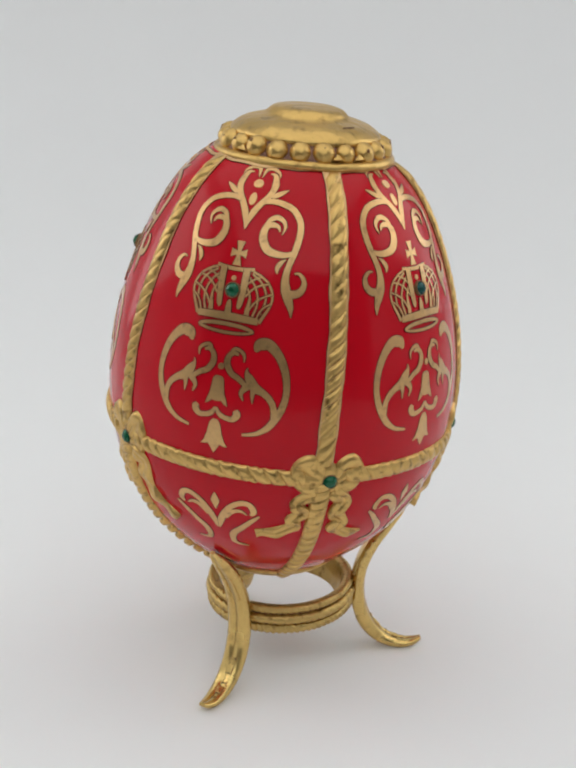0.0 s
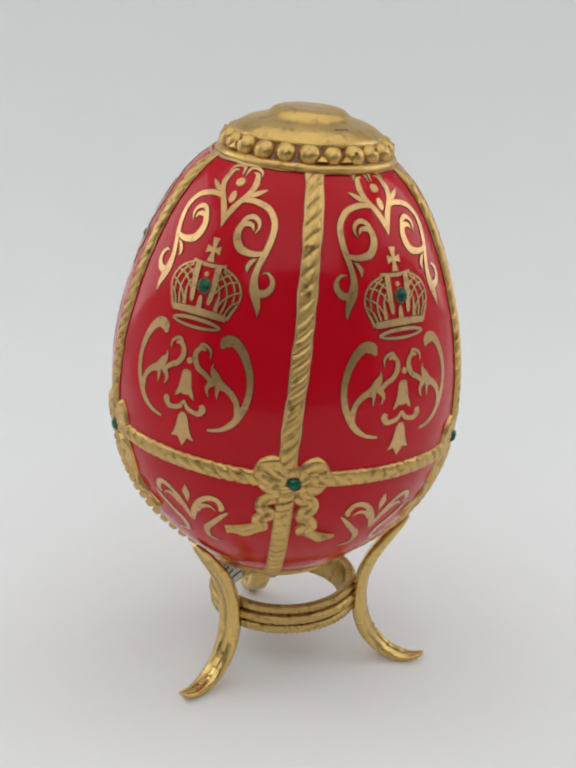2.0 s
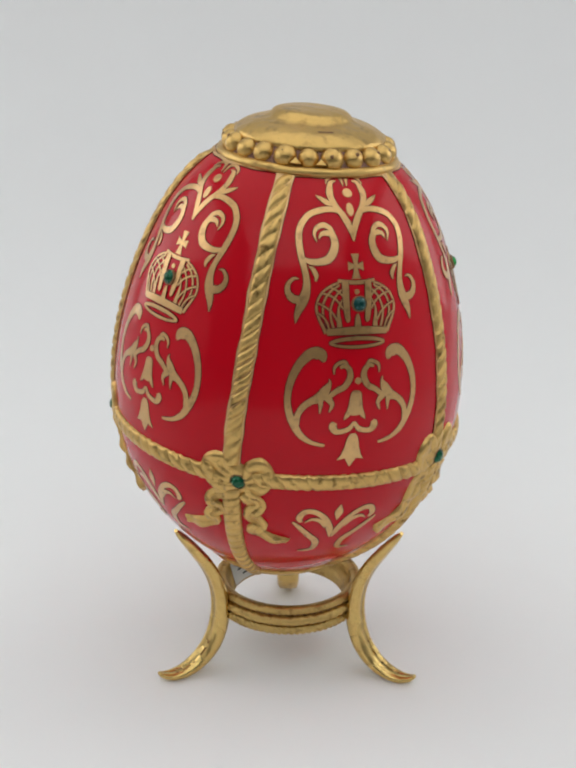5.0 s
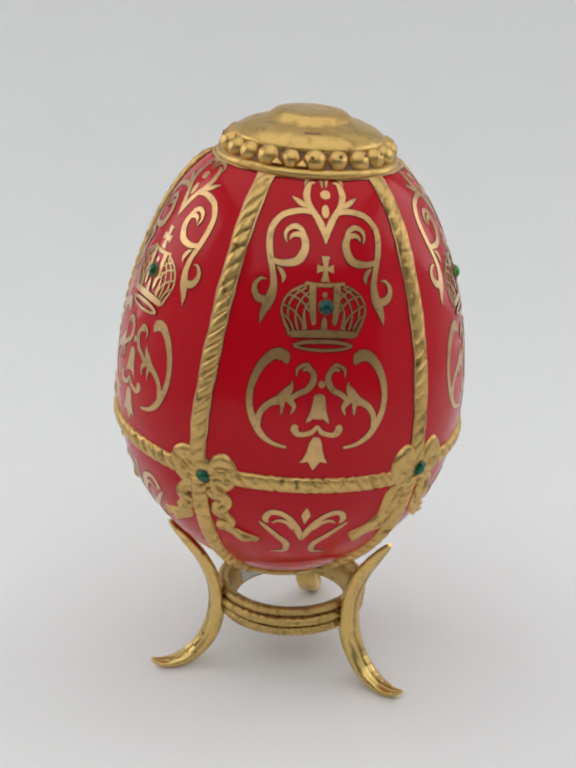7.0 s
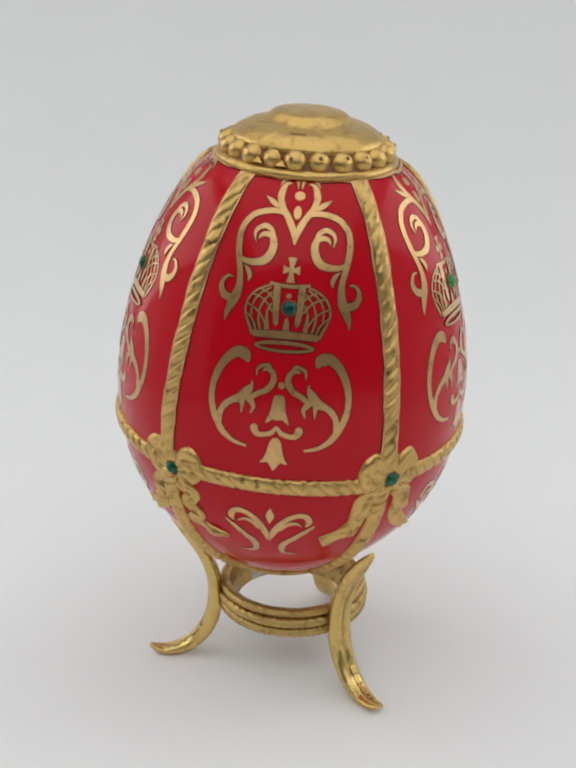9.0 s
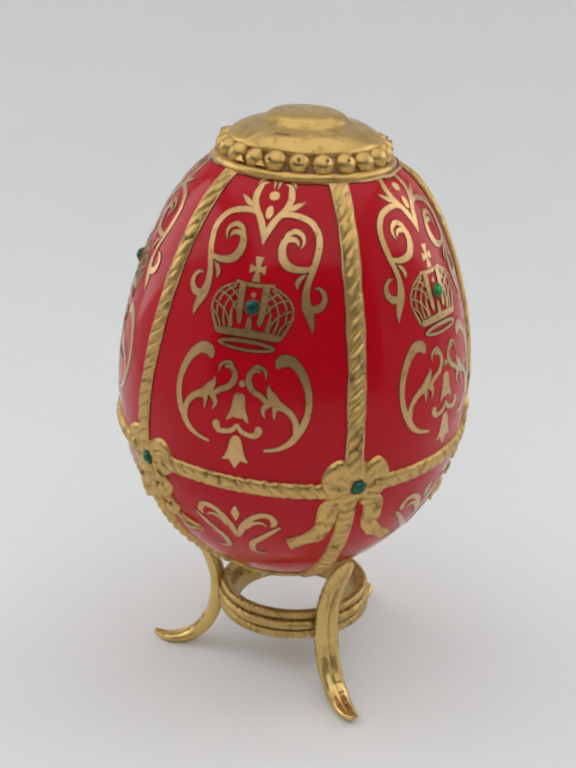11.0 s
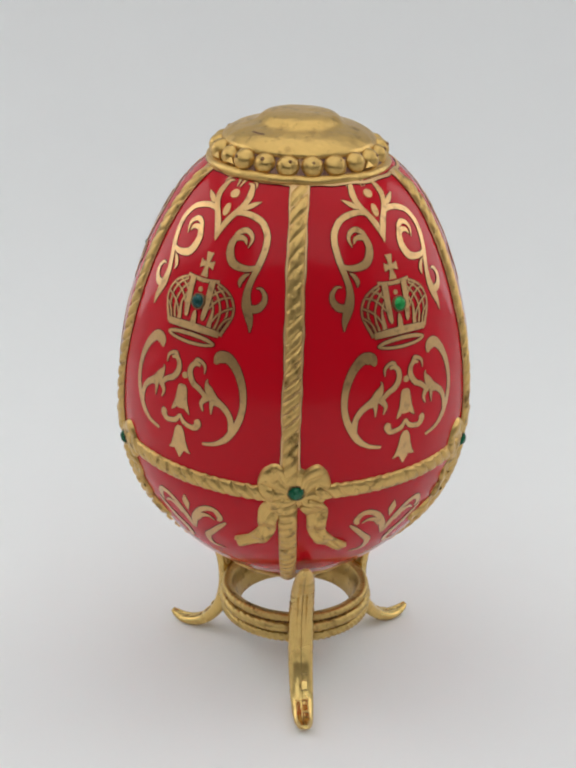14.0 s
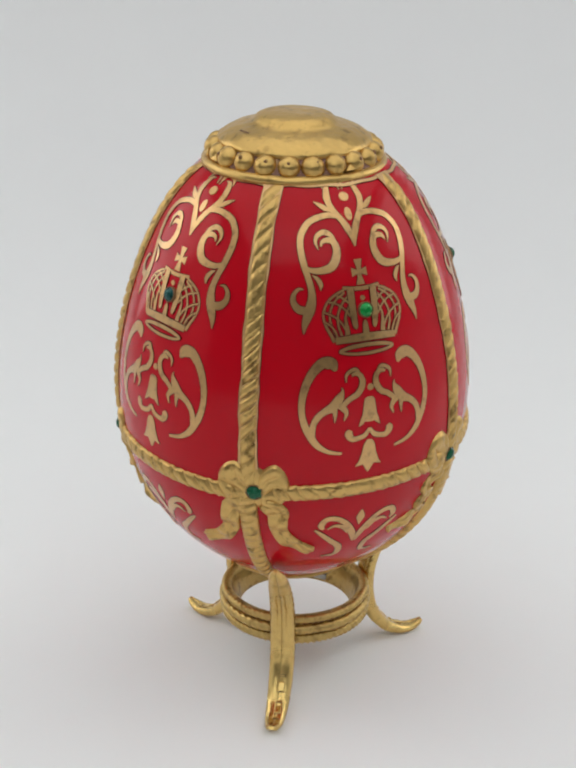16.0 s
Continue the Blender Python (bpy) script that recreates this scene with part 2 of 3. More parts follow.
BOW_LIFT = (0.0006, 0.0042, 0.001, -0.002, -0.0030)     # each bow's height against the others
ROPE_LEAN = ((-2.3, -1.5), (-2.3, -1.3), (0.8, 0.8), (1.8, 1.1), (3.0, -1.0))     # degrees at each rope's top and foot
BELT_ENDS = ((-0.0010, 0.0), (0.0, 0.0), (0.0, 0.0), (0.0, 0.0), (0.0012, -0.0028))     # how far each belt joins its two bows above or below their knots
CORD = tuple(math.sin(math.pi / 2 * k / 6) for k in range(-6, 7))
for i in range(5):
    a0 = PHI + 36 + 72 * i
    zs = np.linspace(0.4440, 0.236, 300)
    w0, (lt, lb) = wander(i * 1.7, 0.09), ROPE_LEAN[i]
    w1 = lambda z, w0=w0, lt=lt, lb=lb: w0(z) + lb + (lt - lb) * (z - 0.24) / 0.2
    rope = [(a0 + w1(z), z, 0.0124 + 0.0006 * math.sin(z * 90 + i)) for z in zs]
    edge = [(a0 + w1(z), z, 0.0141 + 0.0006 * math.sin(z * 131 + i) + 0.0004 * math.sin(z * 310 + 2 * i)) for z in zs]
    s = Soup()
    gilt(s, edge, 0.0010)
    band = finish("rope_band", s.v, s.f, TRIM, egg, "raised gold rope running down the shell")
    s = Soup()
    ribbon(s, rope, CORD, lambda s_, c, h=twist(0.0122, 0.55, 0.0019, 0.0027): h(s_, c) * min(1, 0.25 + s_ / 0.014), True)
    finish("cord", s.v, s.f, GOLD, band)
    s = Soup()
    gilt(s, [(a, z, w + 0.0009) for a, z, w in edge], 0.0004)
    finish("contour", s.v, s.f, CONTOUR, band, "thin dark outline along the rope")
    # lower rope, thicker ridges
    zs = np.linspace(0.2235, 0.098, 200)
    low = [(a0 + (-1.9, -1.5, -0.4, -0.4, -0.6)[i] + (13, 0, 5, 5, -4)[i] * (0.214 - z), z + BOW_LIFT[i] * 0.5, 0.0150 - 0.02 * (0.214 - z)) for z in zs]
    s = Soup()
    ribbon(s, low, CORD, twist(0.0088, 0.32, 0.0023, 0.0034), True)
    finish("lower_cord", s.v, s.f, GOLD, egg)
    # belt from bow to bow
    az = np.linspace(a0 + 6, a0 + 66, 260)
    d0, d1 = BELT_ENDS[i]
    belt = [(a, 0.2275 + BOW_LIFT[i] + (BOW_LIFT[(i + 1) % 5] - BOW_LIFT[i]) * (a - a0) / 72 + d0 + (d1 - d0) * (a - a0) / 72 + 0.0014 * math.sin(radians((a - a0) * 2.5 + 20)), 0.0128 + 0.0010 * math.sin((a - a0) * 0.9) ** 2 + 0.0005 * math.sin(a * 2.3)) for a in az]
    s = Soup()
    ribbon(s, belt, CORD, twist(0.0108, 0.40, 0.0014, 0.0030), True)
    finish("belt_cord", s.v, s.f, GOLD, egg)

# Bottom collar under the ropes.
lathe("base_collar", glide([(0.036, 0.0875), (0.048, 0.0925), (0.056, 0.0972), (0.0600, 0.1003), (0.0608, 0.1024), (0.0592, 0.1046)], 4), CAP, egg, 96, "gold collar under the shell")


# Faceted crystal in a thin dark setting.
def gem_at(a, z, up, r, parent, mat):
    c = on_egg(a, z, up)
    n = (on_egg(a, z, up + 0.01) - c).normalized()
    turn = n.to_track_quat("Z", "Y").to_matrix()

    def rings(levels, sides):
        return [[c + turn @ Vector((q * r * S * math.cos(2 * math.pi * (j + off) / sides), q * r * S * math.sin(2 * math.pi * (j + off) / sides), h * r * S)) for j in range(sides)]
                for q, h, off in levels]

    s = Soup()
    rows = rings(((0.96, -0.6, 0), (0.96, 0.06, 0), (0.86, 0.24, 0.5), (0.60, 0.50, 0), (0.34, 0.62, 0.5)), 9)
    s.grid(rows, closed=True)
    s.fan(rows[-1], c + turn @ Vector((0, 0, 0.63 * r * S)))
    gem = finish("crystal", s.v, s.f, mat, parent, "round faceted green crystal", smooth=False)
    s = Soup()
    s.grid(rings(((1.10, -0.6, 0), (1.10, 0.02, 0), (1.04, 0.12, 0), (0.95, 0.10, 0), (0.95, -0.5, 0)), 24), closed=True)
    finish("setting", s.v, s.f, GROOVE, gem, "thin dark rim round the crystal")


# Bow: two pleated loops, two crinkled tails, a knot and a crystal.
def lobe(a0, z0, outline, seed, parent, wide=1.0, tall=1.0):
    """outline: rows of (degrees, height) round the loop, from the knot and back."""
    ring = glide([*outline, outline[0]], 12)[:-1]
    ca, cz = np.mean(ring, 0)
    rows = []
    for k in range(15):
        q = k / 14
        row = []
        for j, (a, z) in enumerate(ring):
            b, y = ca + (a - ca) * q, cz + (z - cz) * q
            d = math.hypot(b * 0.0025, y - 0.226)
            ang = math.atan2(y - 0.226, b * 0.0025)
            fold = 0.0020 * (abs(math.sin(ang * 5.5 + seed + 0.4 * math.sin(d * 300))) ** 0.6 - 0.6) * min(1, d / 0.010) * (1 - q ** 6)
            dent = -0.0034 * math.exp(-((q / 0.40) ** 2))
            up = (0.0025 + 0.0012 * q * q) * (1 - q ** 9) + fold + 0.3 * dent if q < 1 else -0.0005
            row.append(on_egg(a0 + b * wide, z0 + (y - 0.226) * (tall if y > 0.226 else 1), up))
        rows.append(row)
    s = Soup()
    s.grid(rows, closed=True)
    finish("loop", s.v, s.f, GOLD, parent)


LOOP_L = [(-0.6, 0.2340), (-2.2, 0.2462), (-6.0, 0.2525), (-9.8, 0.2480), (-11.8, 0.2370), (-11.2, 0.2250), (-8.0, 0.2160), (-2.6, 0.2140)]
LOOP_R = [(0.6, 0.2340), (2.4, 0.2462), (6.4, 0.2528), (9.6, 0.2475), (11.4, 0.2365), (10.8, 0.2245), (7.8, 0.2155), (2.6, 0.2140)]
TAIL_WIDE = ([(-2.6, 0.2180, 0.010), (-7.2, 0.2105, 0.0145), (-8.4, 0.1990, 0.0130), (-8.8, 0.1885, 0.0120), (-13.2, 0.1770, 0.0105), (-20.0, 0.1710, 0.007)],
             [(2.8, 0.2180, 0.010), (7.0, 0.2100, 0.0145), (7.2, 0.1990, 0.0130), (8.0, 0.1875, 0.0120), (12.2, 0.1760, 0.0105), (19.0, 0.1670, 0.007)])
TAIL_CRIMP = ([(-2.0, 0.2170, 0.010), (-7.6, 0.2090, 0.009), (-9.0, 0.2030, 0.009), (-6.2, 0.1960, 0.009), (-9.8, 0.1895, 0.009), (-8.8, 0.1825, 0.009), (-15.0, 0.1760, 0.008), (-22.0, 0.1725, 0.006)],
              [(2.0, 0.2170, 0.011), (6.4, 0.2060, 0.012), (4.8, 0.1990, 0.011), (5.0, 0.1930, 0.011), (7.6, 0.1860, 0.010), (5.4, 0.1800, 0.010), (10.4, 0.1735, 0.008), (18.0, 0.1690, 0.006)])
for i in range(5):
    a0 = PHI + 36 + 72 * i
    off, zc = (0.2, -2.4, 0.8, 1.2, 1.2)[i], 0.2255 + BOW_LIFT[i]
    bow = Soup()
    rows = []
    for k in range(7):
        q = k / 6
        rows.append([on_egg(a0 + off + (6.0 if i == 0 else 4.8) * q * math.cos(t), zc + (0.0055 if i == 0 else 0.0018) + (0.0195 if i == 0 else 0.0145) * q * math.sin(t), 0.0028 * (1 - q ** 3) + 0.0004 * math.sin(5 * t) * q if k < 6 else -0.0004)
                     for t in np.linspace(0, 2 * math.pi, 24, endpoint=False)])
    bow.grid(rows, closed=True)
    knot = finish("bow", bow.v, bow.f, GOLD, egg, "gold ribbon bow with a green crystal at its knot")
    lobe(a0 + off, zc, LOOP_L, i, knot, (0.96, 1.0, 0.95, 0.9, 1.03)[i], 0.86 if i == 4 else 1.0)
    lobe(a0 + off, zc, LOOP_R, i + 2, knot, (0.94, 1.0, 0.95, 0.9, 1.0)[i], 0.86 if i == 4 else 1.0)
    for tail in (TAIL_WIDE if i in (0, 3) else TAIL_CRIMP):
        s = Soup()
        pts = glide(tail, 16)
        ribbon(s, [(a0 + off + a, z + BOW_LIFT[i], w * 1.15) for a, z, w in pts], (-1, -0.92, -0.7, -0.5, -0.35, -0.2, -0.05, 0.05, 0.2, 0.35, 0.5, 0.7, 0.92, 1),
               lambda s_, c: -0.0005 if abs(c) > 0.95 else 0.0025 + 0.0013 * math.sin(s_ * 290) + 0.0007 * c - 0.0011 * math.exp(-((c - 0.25 * math.sin(s_ * 145)) / 0.16) ** 2), True)
        finish("tail", s.v, s.f, GOLD, knot)
    gem_at(a0 + off + 0.3, zc + (0.0028 if i == 0 else 0.0007), 0.0024, 0.0064 if i == 0 else 0.0060, knot, EMERALD)

# ---- gilt ornament on the panels: half strokes of (degrees, height in thousandths, width in thousandths) ----
SCROLLWORK = {
    "scroll_ornament": """
    -10.5,439,0.4 -9.3,442,2.1 -5.4,444,3.2 -2,443,2.9 -0.9,438,0.4
    -4.7,441,0.7 -7.7,440,3.2 -8.9,435,5 -8.5,431,4.6 -6.7,426,4.6 -4,421,4.6 -1.7,415,4.9 -0.6,409,2.8 -0.1,404,0.6
    -15.9,432,0.4 -13.1,430,3.2 -10.6,428,3.9 -8.7,426,1.1
    -5.1,423,3.5 -9.5,424,4.2 -14.1,423,4.6 -18.7,420,4.6 -21.5,414,4.6 -22.2,408,4.6 -21.7,401,4.6 -20.5,393,4.6 -19,385,4.2 -18,378,4.6 -17.8,372,5.6 -18.3,366,7 -19.3,360,6.3 -20.2,354,3.9 -20.5,348,0.4
    -20,392,2.1 -17.3,390,3.9 -13.9,390,4.9 -10.5,392,6 -8.5,397,6 -7.9,403,5.3 -9,408,4.6 -11.4,409,3.9 -13.3,408,2.8 -14.2,405,0.7
    -15,403,0.4 -16.1,408,2.1 -15.2,412,3.2 -12.5,414,3.9 -9.7,412,3.2 -7.9,409,0.4
    -20.6,378,0.4 -22.5,378,2.1 -24.1,374,3.2 -24,369,4.2 -22.4,365,5.3 -20.3,364,5.6 -18.9,365,4.2
    -17.6,387,0.4 -16,385,2.8 -14.7,381,3.2 -14.8,377,0.7
    disc 0.3,434,3.9,3.9
    disc 0,424,2.9,5.4""",
    "crown": """
    -7,378,2.4 -3.9,377.1,2.8 0,376.7,2.8
    -6.6,376.6,1.7 -9.4,374.3,1.6 -12.2,370,1.6 -13.8,364,1.6 -14,358,1.6 -13,352,1.8 -11.7,347,2.2 -10.6,342,2.4
    -6.4,375,1.4 -9.6,370.5,1.4 -11.6,364,1.4 -11.9,357,1.4 -11,351,1.6 -9.6,345,1.8
    -5.4,372.5,1.4 -7.8,367,1.4 -9.2,360,1.4 -9.2,353,1.5 -8.2,346,1.8
    -5.1,366,1.3 -6.5,360,1.4 -6.6,355,2.2 -6.3,350,3.2 -6.2,345,4
    -9.8,373.6,1.3 -7.2,371.2,1.3 -5,367.5,1.3
    -12.5,369.4,1.3 -9.6,367.8,1.3 -7,364.2,1.3 -5,358.8,1.3
    -13.9,362.6,1.3 -11.2,360.2,1.3 -8.6,356,1.3 -6.8,350,1.3
    -13.6,355.8,1.3 -11.9,353.6,1.3 -10.4,349.6,1.3 -9.6,345,1.3
    -4.3,377,5 -4.2,371,5 -4,363,4.8 -3.7,356,4.2 -3.4,351.6,3.4 -3.3,349.6,1
    -10.3,342.8,4.6 -5,343.6,5.2 0,344,5.6
    0,342.6,6 0,348,4.6 0,352.6,3.6 0,355.6,1.2
    0,338.6,2.8 -4.5,338,2.7 -7.5,336.7,2.4 -9,335.3,1.8 -7.8,334,1.8 -4.6,332.9,2 0,332.4,2.2
    disc 0,370.4,2,2""",
    "cross": """
    0,395.8,6.2 0,391.3,3.8 0,387.6,3 0,384.2,3.6 0,379.2,6.6
    0,387.6,3 -1.3,387.6,3.6 -3,387.6,6.6""",
    "leaf_scroll": """
    -10.5,322,2.1 -11.7,327,8.5 -14.5,328,7.8 -17.4,322,6.4 -19.3,314,5.7 -20.5,304,5 -20.7,293,4.6 -19.8,283,5 -18,274,5.4 -16,267,4.7 -13.2,262,3.2 -10.7,260,2.5 -8.5,259,1.9
    -17.7,274,5 -17.2,283,4.3 -15.8,289,4.6 -13.8,293,5 -11.4,296,7.1 -9.5,302,6.4 -8.5,307,2.1 -8.8,310,0.4
    -11.1,296,5 -10.8,290,2.8 -10.9,284,0.4
    -9.3,297,5.7 -7.4,291,3.2 -8.1,285,0.7
    -8.8,296,3.5 -6.2,301,3.9 -3.9,304,4.3 -2.3,310,4.6 -2.5,316,3.9 -4,319,3.2 -5.6,318,1.8
    -7.4,313,0.4 -7.3,318,2.1 -6,321,2.5 -4.2,322,2.5 -3,320,0.7
    disc 0.4,308,2.6,2.6""",
    "upper_bellflower": """
    0,301,3.6 0,299,7.8 0,295,9.2 0,290,10.7 0,284,12.1 0,282,4.3
    -1.6,288,2.8 -2.3,283,3.6 -3.4,279,0.4
    """,
    "curled_tendril": """
    0,277,2.1 -1.4,272,3.6 -3.5,270,3.6 -5.5,270,4.3 -6.6,274,5.7 -6,277,3.6""",
    "lower_bellflower": """
    0,268,3.6 0,264,8.6 0,257,11.5 0,251,13.7 0,247,8 0,241,0.4
    -1.7,255,4.3 -2.4,250,4.3 -4.1,247,0.4""",
    "lower_flourish": """
    0,206,0.4 0,199,6.7 0,194,3.7 0,190,0.4
    -0.4,171,1.1 -1.4,180,5.3 -3.3,189,5 -5.8,196,4.6 -9,200,4.8 -11.7,199,4.8 -13,193,4.8 -12.1,189,2.4
    -10.8,189,0.7 -8.5,192,2.8 -5.7,190,3.6 -3.3,183,2.4
    -15,189,1.5 -12.7,184,3.6 -8.9,175,4.6 -5.2,166,5.4 -5.5,156,3.8 -10.8,154,0.8""",
}
LEAN = [(-0.2, -1.25, -0.0005), (-1.1, -1.5, 0.0022), (1.1, 0.2, 0.002), (1.2, 0.4, -0.001), (0.8, 1.5, -0.0024)]   # each panel's ornament: its lean at top and foot, degrees, and its lift
for i in range(5):
    a0 = PHI + 72 * i
    top, foot, lift = LEAN[i]

    def mid(z):
        return a0 + foot + (top - foot) * (z - 0.25) / 0.183

    for name, text in SCROLLWORK.items():
        s, dark = Soup(), Soup()
        lift_up = 0.0003
        for line in text.strip().splitlines():
            w = line.split()
            lift_up += 0.000025
            if w[0] == "disc":
                a, z, rx, rz = (float(v) for v in w[1].split(","))
                z = z / 1000 + lift
                ring, rim = [], []
                for t in np.linspace(0, 2 * math.pi, 20, endpoint=False):
                    for q, up, lst in ((0.95, 0.0006, ring), (1.0, -0.0003, rim)):
                        b, y = shift(mid(z) + a, z, q * rx / 1000 * math.cos(t), q * rz / 1000 * math.sin(t))
                        lst.append(on_egg(b, y, up))
                s.grid([rim, ring], closed=True)
                s.fan(ring, on_egg(mid(z) + a, z, 0.0006))
                continue
            path = glide([tuple(float(v) for v in p.split(",")) for p in w], 7)
            for side in (1, -1):
                if side < 0 and max(abs(p[0]) for p in path) < 0.3:
                    continue
                lift_up += 0.000012
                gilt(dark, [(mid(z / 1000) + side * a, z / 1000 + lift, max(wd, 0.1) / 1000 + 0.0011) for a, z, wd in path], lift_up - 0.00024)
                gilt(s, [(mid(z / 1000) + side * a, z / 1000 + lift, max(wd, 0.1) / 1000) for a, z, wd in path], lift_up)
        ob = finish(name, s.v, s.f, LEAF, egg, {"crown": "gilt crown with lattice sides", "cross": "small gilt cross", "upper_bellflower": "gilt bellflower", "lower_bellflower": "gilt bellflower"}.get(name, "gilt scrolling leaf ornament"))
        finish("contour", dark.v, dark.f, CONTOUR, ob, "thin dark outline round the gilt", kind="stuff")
        if name == "crown":
            gem_at(mid(0.3625) + 0.5, 0.3622 + lift, 0.0018, 0.0054, ob, (TEAL, BRIGHT, EMERALD, EMERALD, EMERALD)[i])

# ---- the stand ----
stand = new("egg_stand")
tagged(stand, "polished brass egg stand with three curved legs and a rope ring", "stand")


def ring_part(name, section, label="", wave=None, parent=None):
    """A ring of closed section (r, z); wave(angle) swells it about its middle."""
    s = Soup()
    seg = 480
    cr, cz = np.mean(section, 0)
    rows = []
    for j in range(seg):
        a = 2 * math.pi * j / seg
        row = []
        for k, (r, z) in enumerate(section):
            g = 1 + (wave(a, 2 * math.pi * k / len(section)) if wave else 0)
            r2, z2 = cr + (r - cr) * g, cz + (z - cz) * g
            row.append(Vector((r2 * math.cos(a) * S, r2 * math.sin(a) * S, z2 * S)))
        rows.append(row)
    s.grid(rows, closed=True, wrap=True)
    return finish(name, s.v, s.f, DULL, parent or stand, label)


def circle(r, z, rad, n=12, squash=1.0):
    return [(r + rad * math.cos(2 * math.pi * k / n), z + rad * squash * math.sin(2 * math.pi * k / n)) for k in range(n)]


ring = ring_part("ring", [(0.0490, 0.0440), (0.0496, 0.0428), (0.0608, 0.0428), (0.0616, 0.0440), (0.0622, 0.0655), (0.0612, 0.0672), (0.0566, 0.0672), (0.0556, 0.0660)], "brass ring with twisted cord mouldings")
ring_part("cord_moulding", circle(0.0612, 0.0644, 0.0034), "", lambda a, b: 0.24 * abs(math.sin(40 * a + b)) - 0.1, ring)
ring_part("middle_moulding", circle(0.0624, 0.0556, 0.0043, 16), "", lambda a, b: 0.24 * abs(math.sin(26 * a + 1.5 * b)) ** 0.7 - 0.15 + 0.03 * math.sin(11 * a), ring)
ring_part("cord_moulding", circle(0.0614, 0.0462, 0.0038), "", lambda a, b: 0.34 * abs(math.sin(38 * a + b)) - 0.14, ring)
lathe("recess", [(0.0620, 0.0440), (0.0623, 0.0555), (0.0625, 0.0655)], GROOVE, ring, 120, "dark brown band between the mouldings")


def inside(name, a0, a1, z0, z1, gap, mat, parent, label=""):
    """A strip on the ring's sloping inner face."""
    s = Soup()
    s.grid([[Vector((r * S * math.cos(radians(a)), r * S * math.sin(radians(a)), z * S)) for a in np.linspace(a0, a1, 14)]
            for z in (z0, z1) for r in (0.0490 + (z - 0.0440) * 0.300 - gap,)])
    return finish(name, s.v, s.f, mat, parent, label)


sticker = inside("sticker", 153, 193, 0.0450, 0.0655, 0.0004, LABEL, ring, "small white paper sticker inside the ring")
for a0, a1, z in ((152, 168, 0.0615), (171, 185, 0.0615), (152, 161, 0.0560), (164, 182, 0.0560), (153, 175, 0.0505)):
    inside("print_bar", a0, a1, z - 0.0008, z + 0.0008, 0.0006, INK, sticker)


# Leg: middle line (r, z, width, thickness) from the upper tip to the foot's tip.
LEG = glide([(0.1090, 0.1360, 0.004, 0.003), (0.1035, 0.1290, 0.011, 0.0065), (0.0940, 0.1165, 0.0150, 0.0090), (0.0815, 0.0980, 0.0175, 0.0105), (0.0725, 0.0780, 0.0185, 0.0115),
             (0.0690, 0.0590, 0.0190, 0.0120), (0.0700, 0.0400, 0.0190, 0.0125), (0.0760, 0.0220, 0.0185, 0.0120), (0.0870, 0.0080, 0.0175, 0.0105),
             (0.1000, 0.0000, 0.0160, 0.0085), (0.1130, -0.0025, 0.0135, 0.0065), (0.1225, -0.0005, 0.0095, 0.0048), (0.1275, 0.0025, 0.0045, 0.003)], 7)


def leg_mesh():
    s, rows = Soup(), []
    for i, (r, z, w, th) in enumerate(LEG):
        p, q = LEG[max(i - 1, 0)], LEG[min(i + 1, len(LEG) - 1)]
        d = np.array([q[0] - p[0], q[1] - p[1]])
        d /= np.hypot(*d)
        n = np.array([-d[1], d[0]])          # away from the egg
        w *= 1 + 0.03 * math.sin(i * 2.3) * (1 if i < 45 else 0.3)
        row = []
        for x, y in ((-1, -0.15), (-0.92, 0.22), (-0.62, 0.42), (-0.09, 0.53), (0.0, 0.30), (0.09, 0.53), (0.62, 0.42), (0.92, 0.22), (1, -0.15), (0.8, -0.45), (0.3, -0.5), (-0.3, -0.5), (-0.8, -0.45)):
            c = np.array([r, z]) + n * y * th
            row.append(Vector((c[0] * S, x * w * 0.56 * S, c[1] * S)))
        rows.append(row)
    s.grid(rows, closed=True)
    for end in (rows[0], rows[-1]):
        s.fan(end, sum(end, Vector()) / len(end))
    return s


def notch(i, width, length, side, levels=((0.30, 1.0), (0.57, 1.0), (0.59, 0.85))):
    """A raised bar on the outer face of the foot at LEG[i]."""
    r, z, w, th = LEG[i]
    d = np.array([LEG[i + 1][0] - LEG[i - 1][0], LEG[i + 1][1] - LEG[i - 1][1]])
    d /= np.hypot(*d)
    n = np.array([-d[1], d[0]])
    s, rows = Soup(), []
    for up, k in levels:
        row = []
        for u, v in ((-1, -1), (1, -1), (1, 1), (-1, 1)):
            c = np.array([r, z]) + n * up * th + d * u * k * length / 2
            row.append(Vector((c[0] * S, (side * w * 0.12 + v * k * width / 2) * S, c[1] * S)))
        rows.append(row)
    s.grid(rows, closed=True)
    s.fan(rows[-1], sum(rows[-1], Vector()) / 4)
    return s


def groove_line():
    """The dark line down the middle of a leg's outer face, painted for the shade between facets."""
    s, rows = Soup(), []
    for i, (r, z, w, th) in enumerate(LEG[6:64]):
        p, q = LEG[i + 5], LEG[i + 7]
        d = np.array([q[0] - p[0], q[1] - p[1]])
        d /= np.hypot(*d)
        c = np.array([r, z]) + np.array([-d[1], d[0]]) * 0.43 * th
        rows.append([Vector((c[0] * S, x * w * 0.56 * S, c[1] * S)) for x in (-0.03, 0.03)])
    s.grid(rows)
    return s


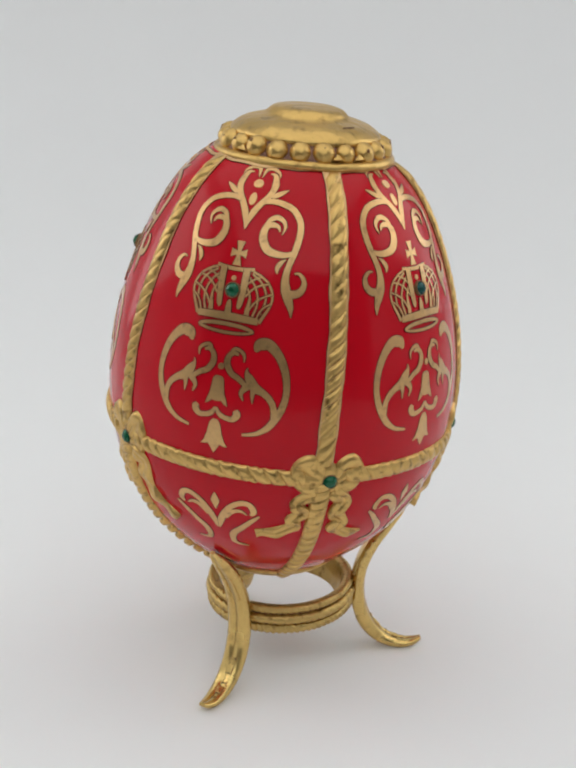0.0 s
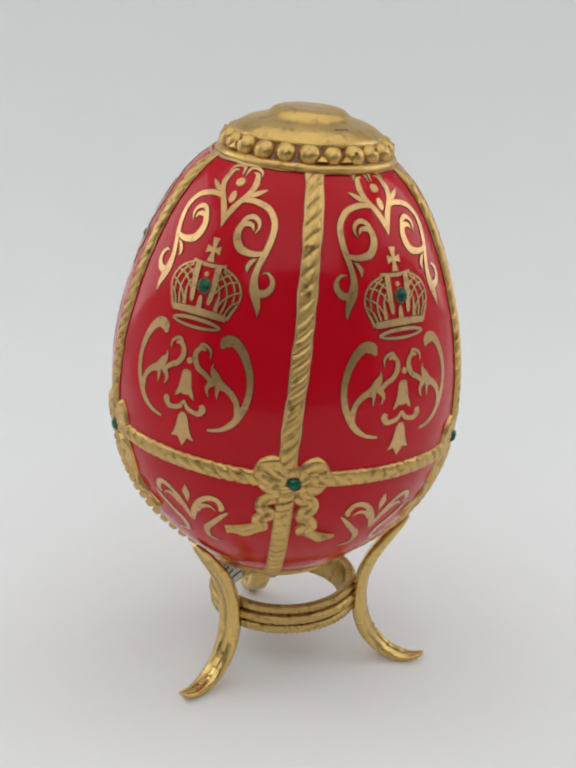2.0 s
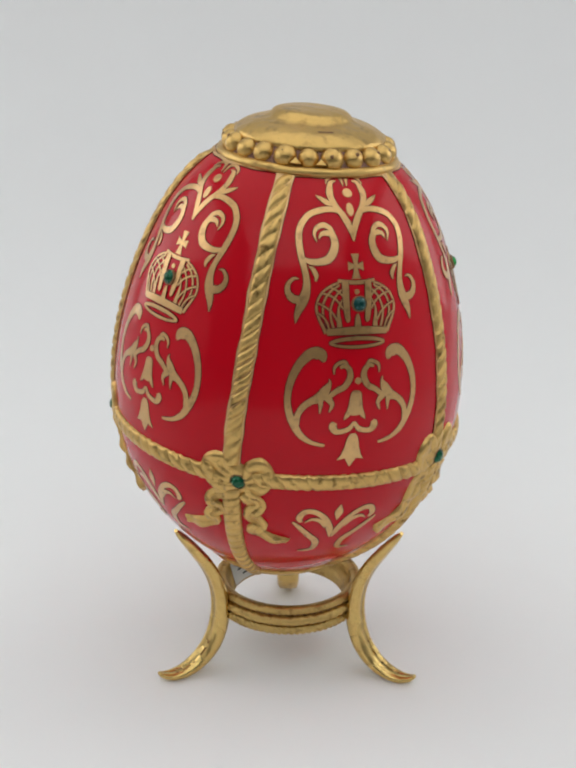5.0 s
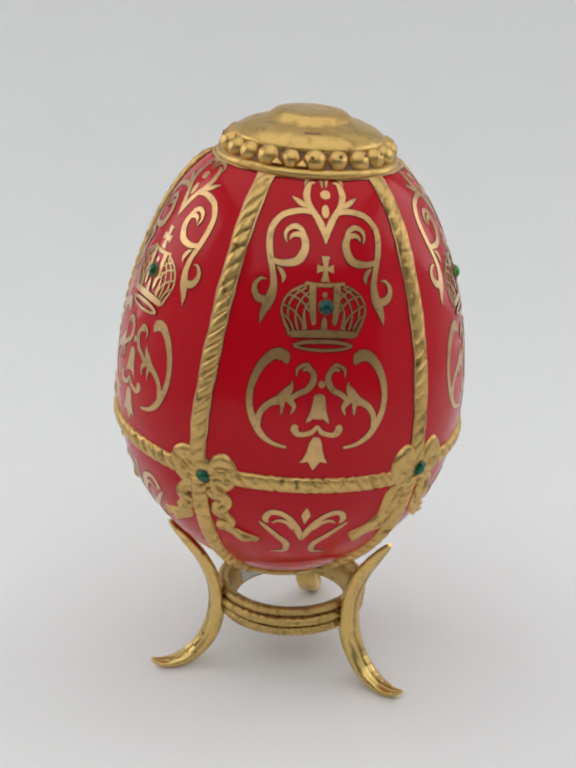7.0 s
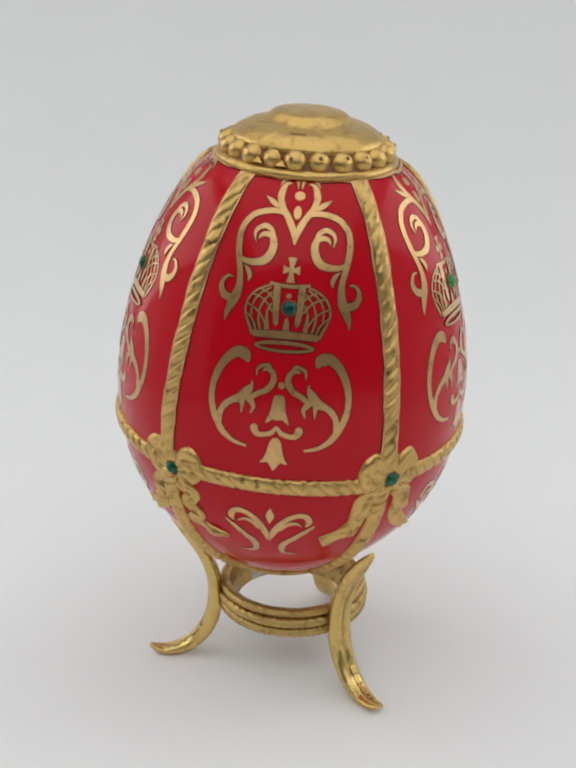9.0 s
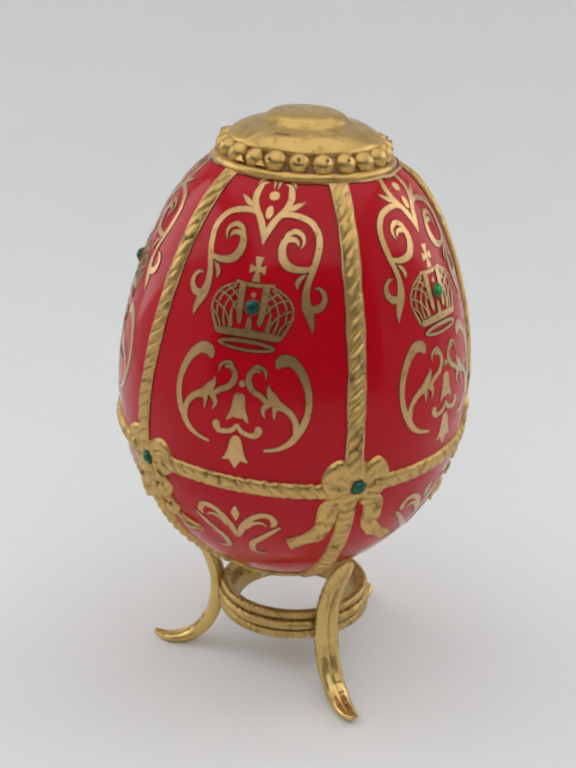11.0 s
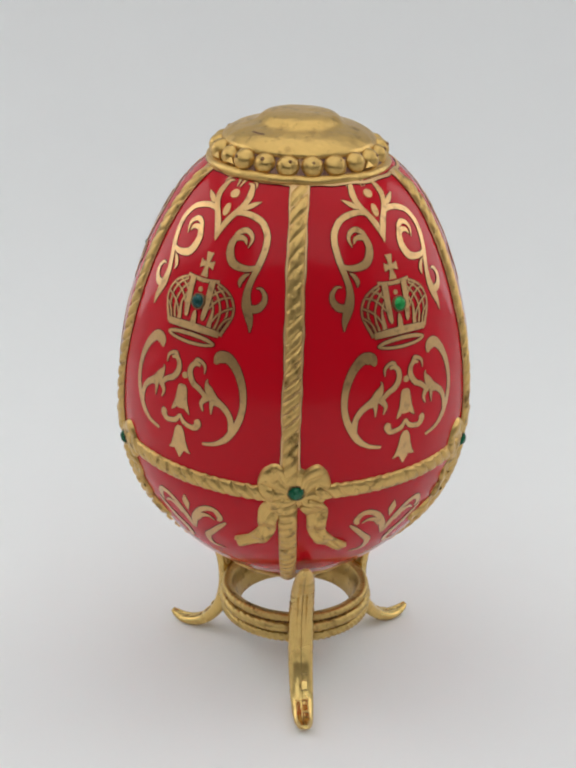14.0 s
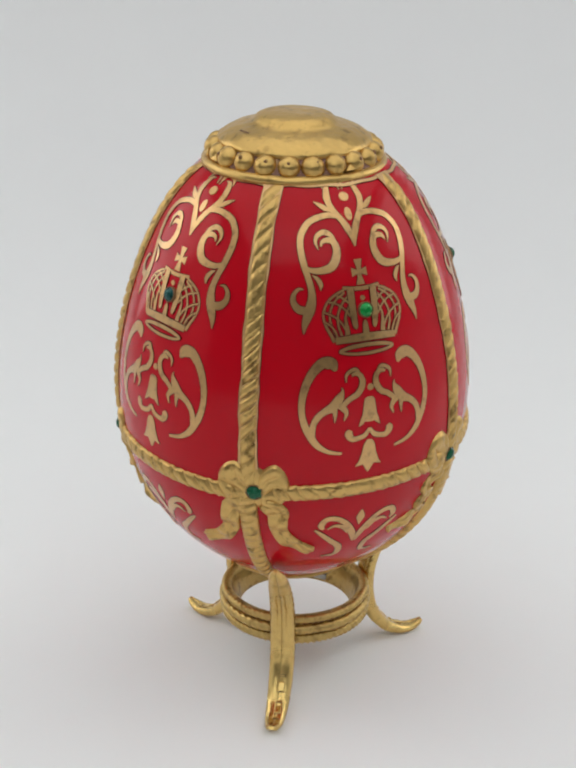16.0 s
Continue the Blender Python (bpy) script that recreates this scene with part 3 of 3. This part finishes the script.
leg0 = leg_mesh()
line0 = groove_line()
CELLS = ((50, 0.0050, 0.0012, 1), (54, 0.0052, 0.0078, 1), (60, 0.0050, 0.0012, 1), (64, 0.0048, 0.0074, 1), (69, 0.0040, 0.0012, 1))
bars = [notch(*c) for c in CELLS]
beds = [notch(i, w + 0.0004, l + 0.0008, sd, ((0.30, 1.0), (0.525, 1.0), (0.53, 0.95))) for i, w, l, sd in CELLS]
first = None
for k in range(3):
    turn = pose(0, 0, 0, 0, 0, -0.6 + 120 * k)
    if first is None:
        first = finish("leg", leg0.v, leg0.f, BRASS, stand, "curved brass leg with a flared foot")
        first_bars = [finish("notched_bar", b.v, b.f, BRASS, first, "", False) for b in bars]
        first_bars += [finish("engraved_bed", b.v, b.f, GROOVE, first, "dark engraved line", False) for b in beds]
        first_bars.append(finish("groove", line0.v, line0.f, DULL, first, "darker line down the leg, painted as facet shade"))
        leg = first
    else:
        leg = new("leg", first.data)
        leg.parent = stand
        leg["label"] = first["label"]
        for b in first_bars:
            nb = new(b.name.split(".")[0], b.data)
            nb.parent = leg
    leg.matrix_local = turn

# ---- table sweep, tent and room ----
sweep_line = glide([(-0.42, 0.0), (-0.2, 0.0), (0.0, 0.0), (0.10, 0.0), (0.18, 0.005), (0.26, 0.024), (0.335, 0.07), (0.38, 0.14), (0.40, 0.25), (0.41, 0.36), (0.415, 0.46)], 8)
s = Soup()
for lift in (0.0, -0.002):
    s.grid([[Vector((x, y + (0.002 if lift and z > 0.03 else 0), z + lift)) for x in np.linspace(-0.34, 0.34, 9)] for y, z in sweep_line])
tagged(finish("backdrop", s.v, s.f, PAPER), "plain white paper sweep under and behind the egg", "backdrop", kind="structure")


def slab(name, x0, x1, y0, y1, z0, z1, mat, label, category):
    s = Soup()
    s.grid([[Vector((x, y, z)) for x, y in ((x0, y0), (x1, y0), (x1, y1), (x0, y1))] for z in (z0, z1)], closed=True)
    s.f += [(0, 1, 2, 3), (4, 5, 6, 7)]
    return tagged(finish(name, s.v, s.f, mat, smooth=False), label, category, kind="structure")


slab("wall_tent_west", -0.352, -0.342, -0.24, 0.45, -0.002, 0.47, CLOTH, "white cloth side of the light tent", "wall")
slab("wall_tent_east", 0.342, 0.352, -0.24, 0.45, -0.002, 0.47, CLOTH, "white cloth side of the light tent", "wall")
slab("ceiling_tent", -0.352, 0.352, -0.265, 0.45, 0.472, 0.482, CLOTH, "white cloth top of the light tent", "ceiling")
slab("floor", -1.6, 1.6, -2.0, 1.2, -0.02, -0.006, WALL, "plain grey table and floor", "floor")
slab("wall_south", -1.6, 1.6, -2.05, -2.0, -0.02, 1.3, WALL, "plain grey room wall", "wall")
slab("wall_north", -1.6, 1.6, 1.2, 1.25, -0.02, 1.8, WALL, "plain grey room wall", "wall")
slab("wall_west", -1.65, -1.6, -2.05, 1.25, -0.02, 1.8, WALL, "plain grey room wall", "wall")
slab("wall_east", 1.6, 1.65, -2.05, 1.25, -0.02, 1.8, WALL, "plain grey room wall", "wall")


def motions():
    rows = [(t, pose(0, 0, 0, 0, 0, a)) for t, a in TURNS]
    walk(egg, [(t, m @ EGG) for t, m in rows])
    walk(stand, [(t, m @ STAND) for t, m in rows])


motions()
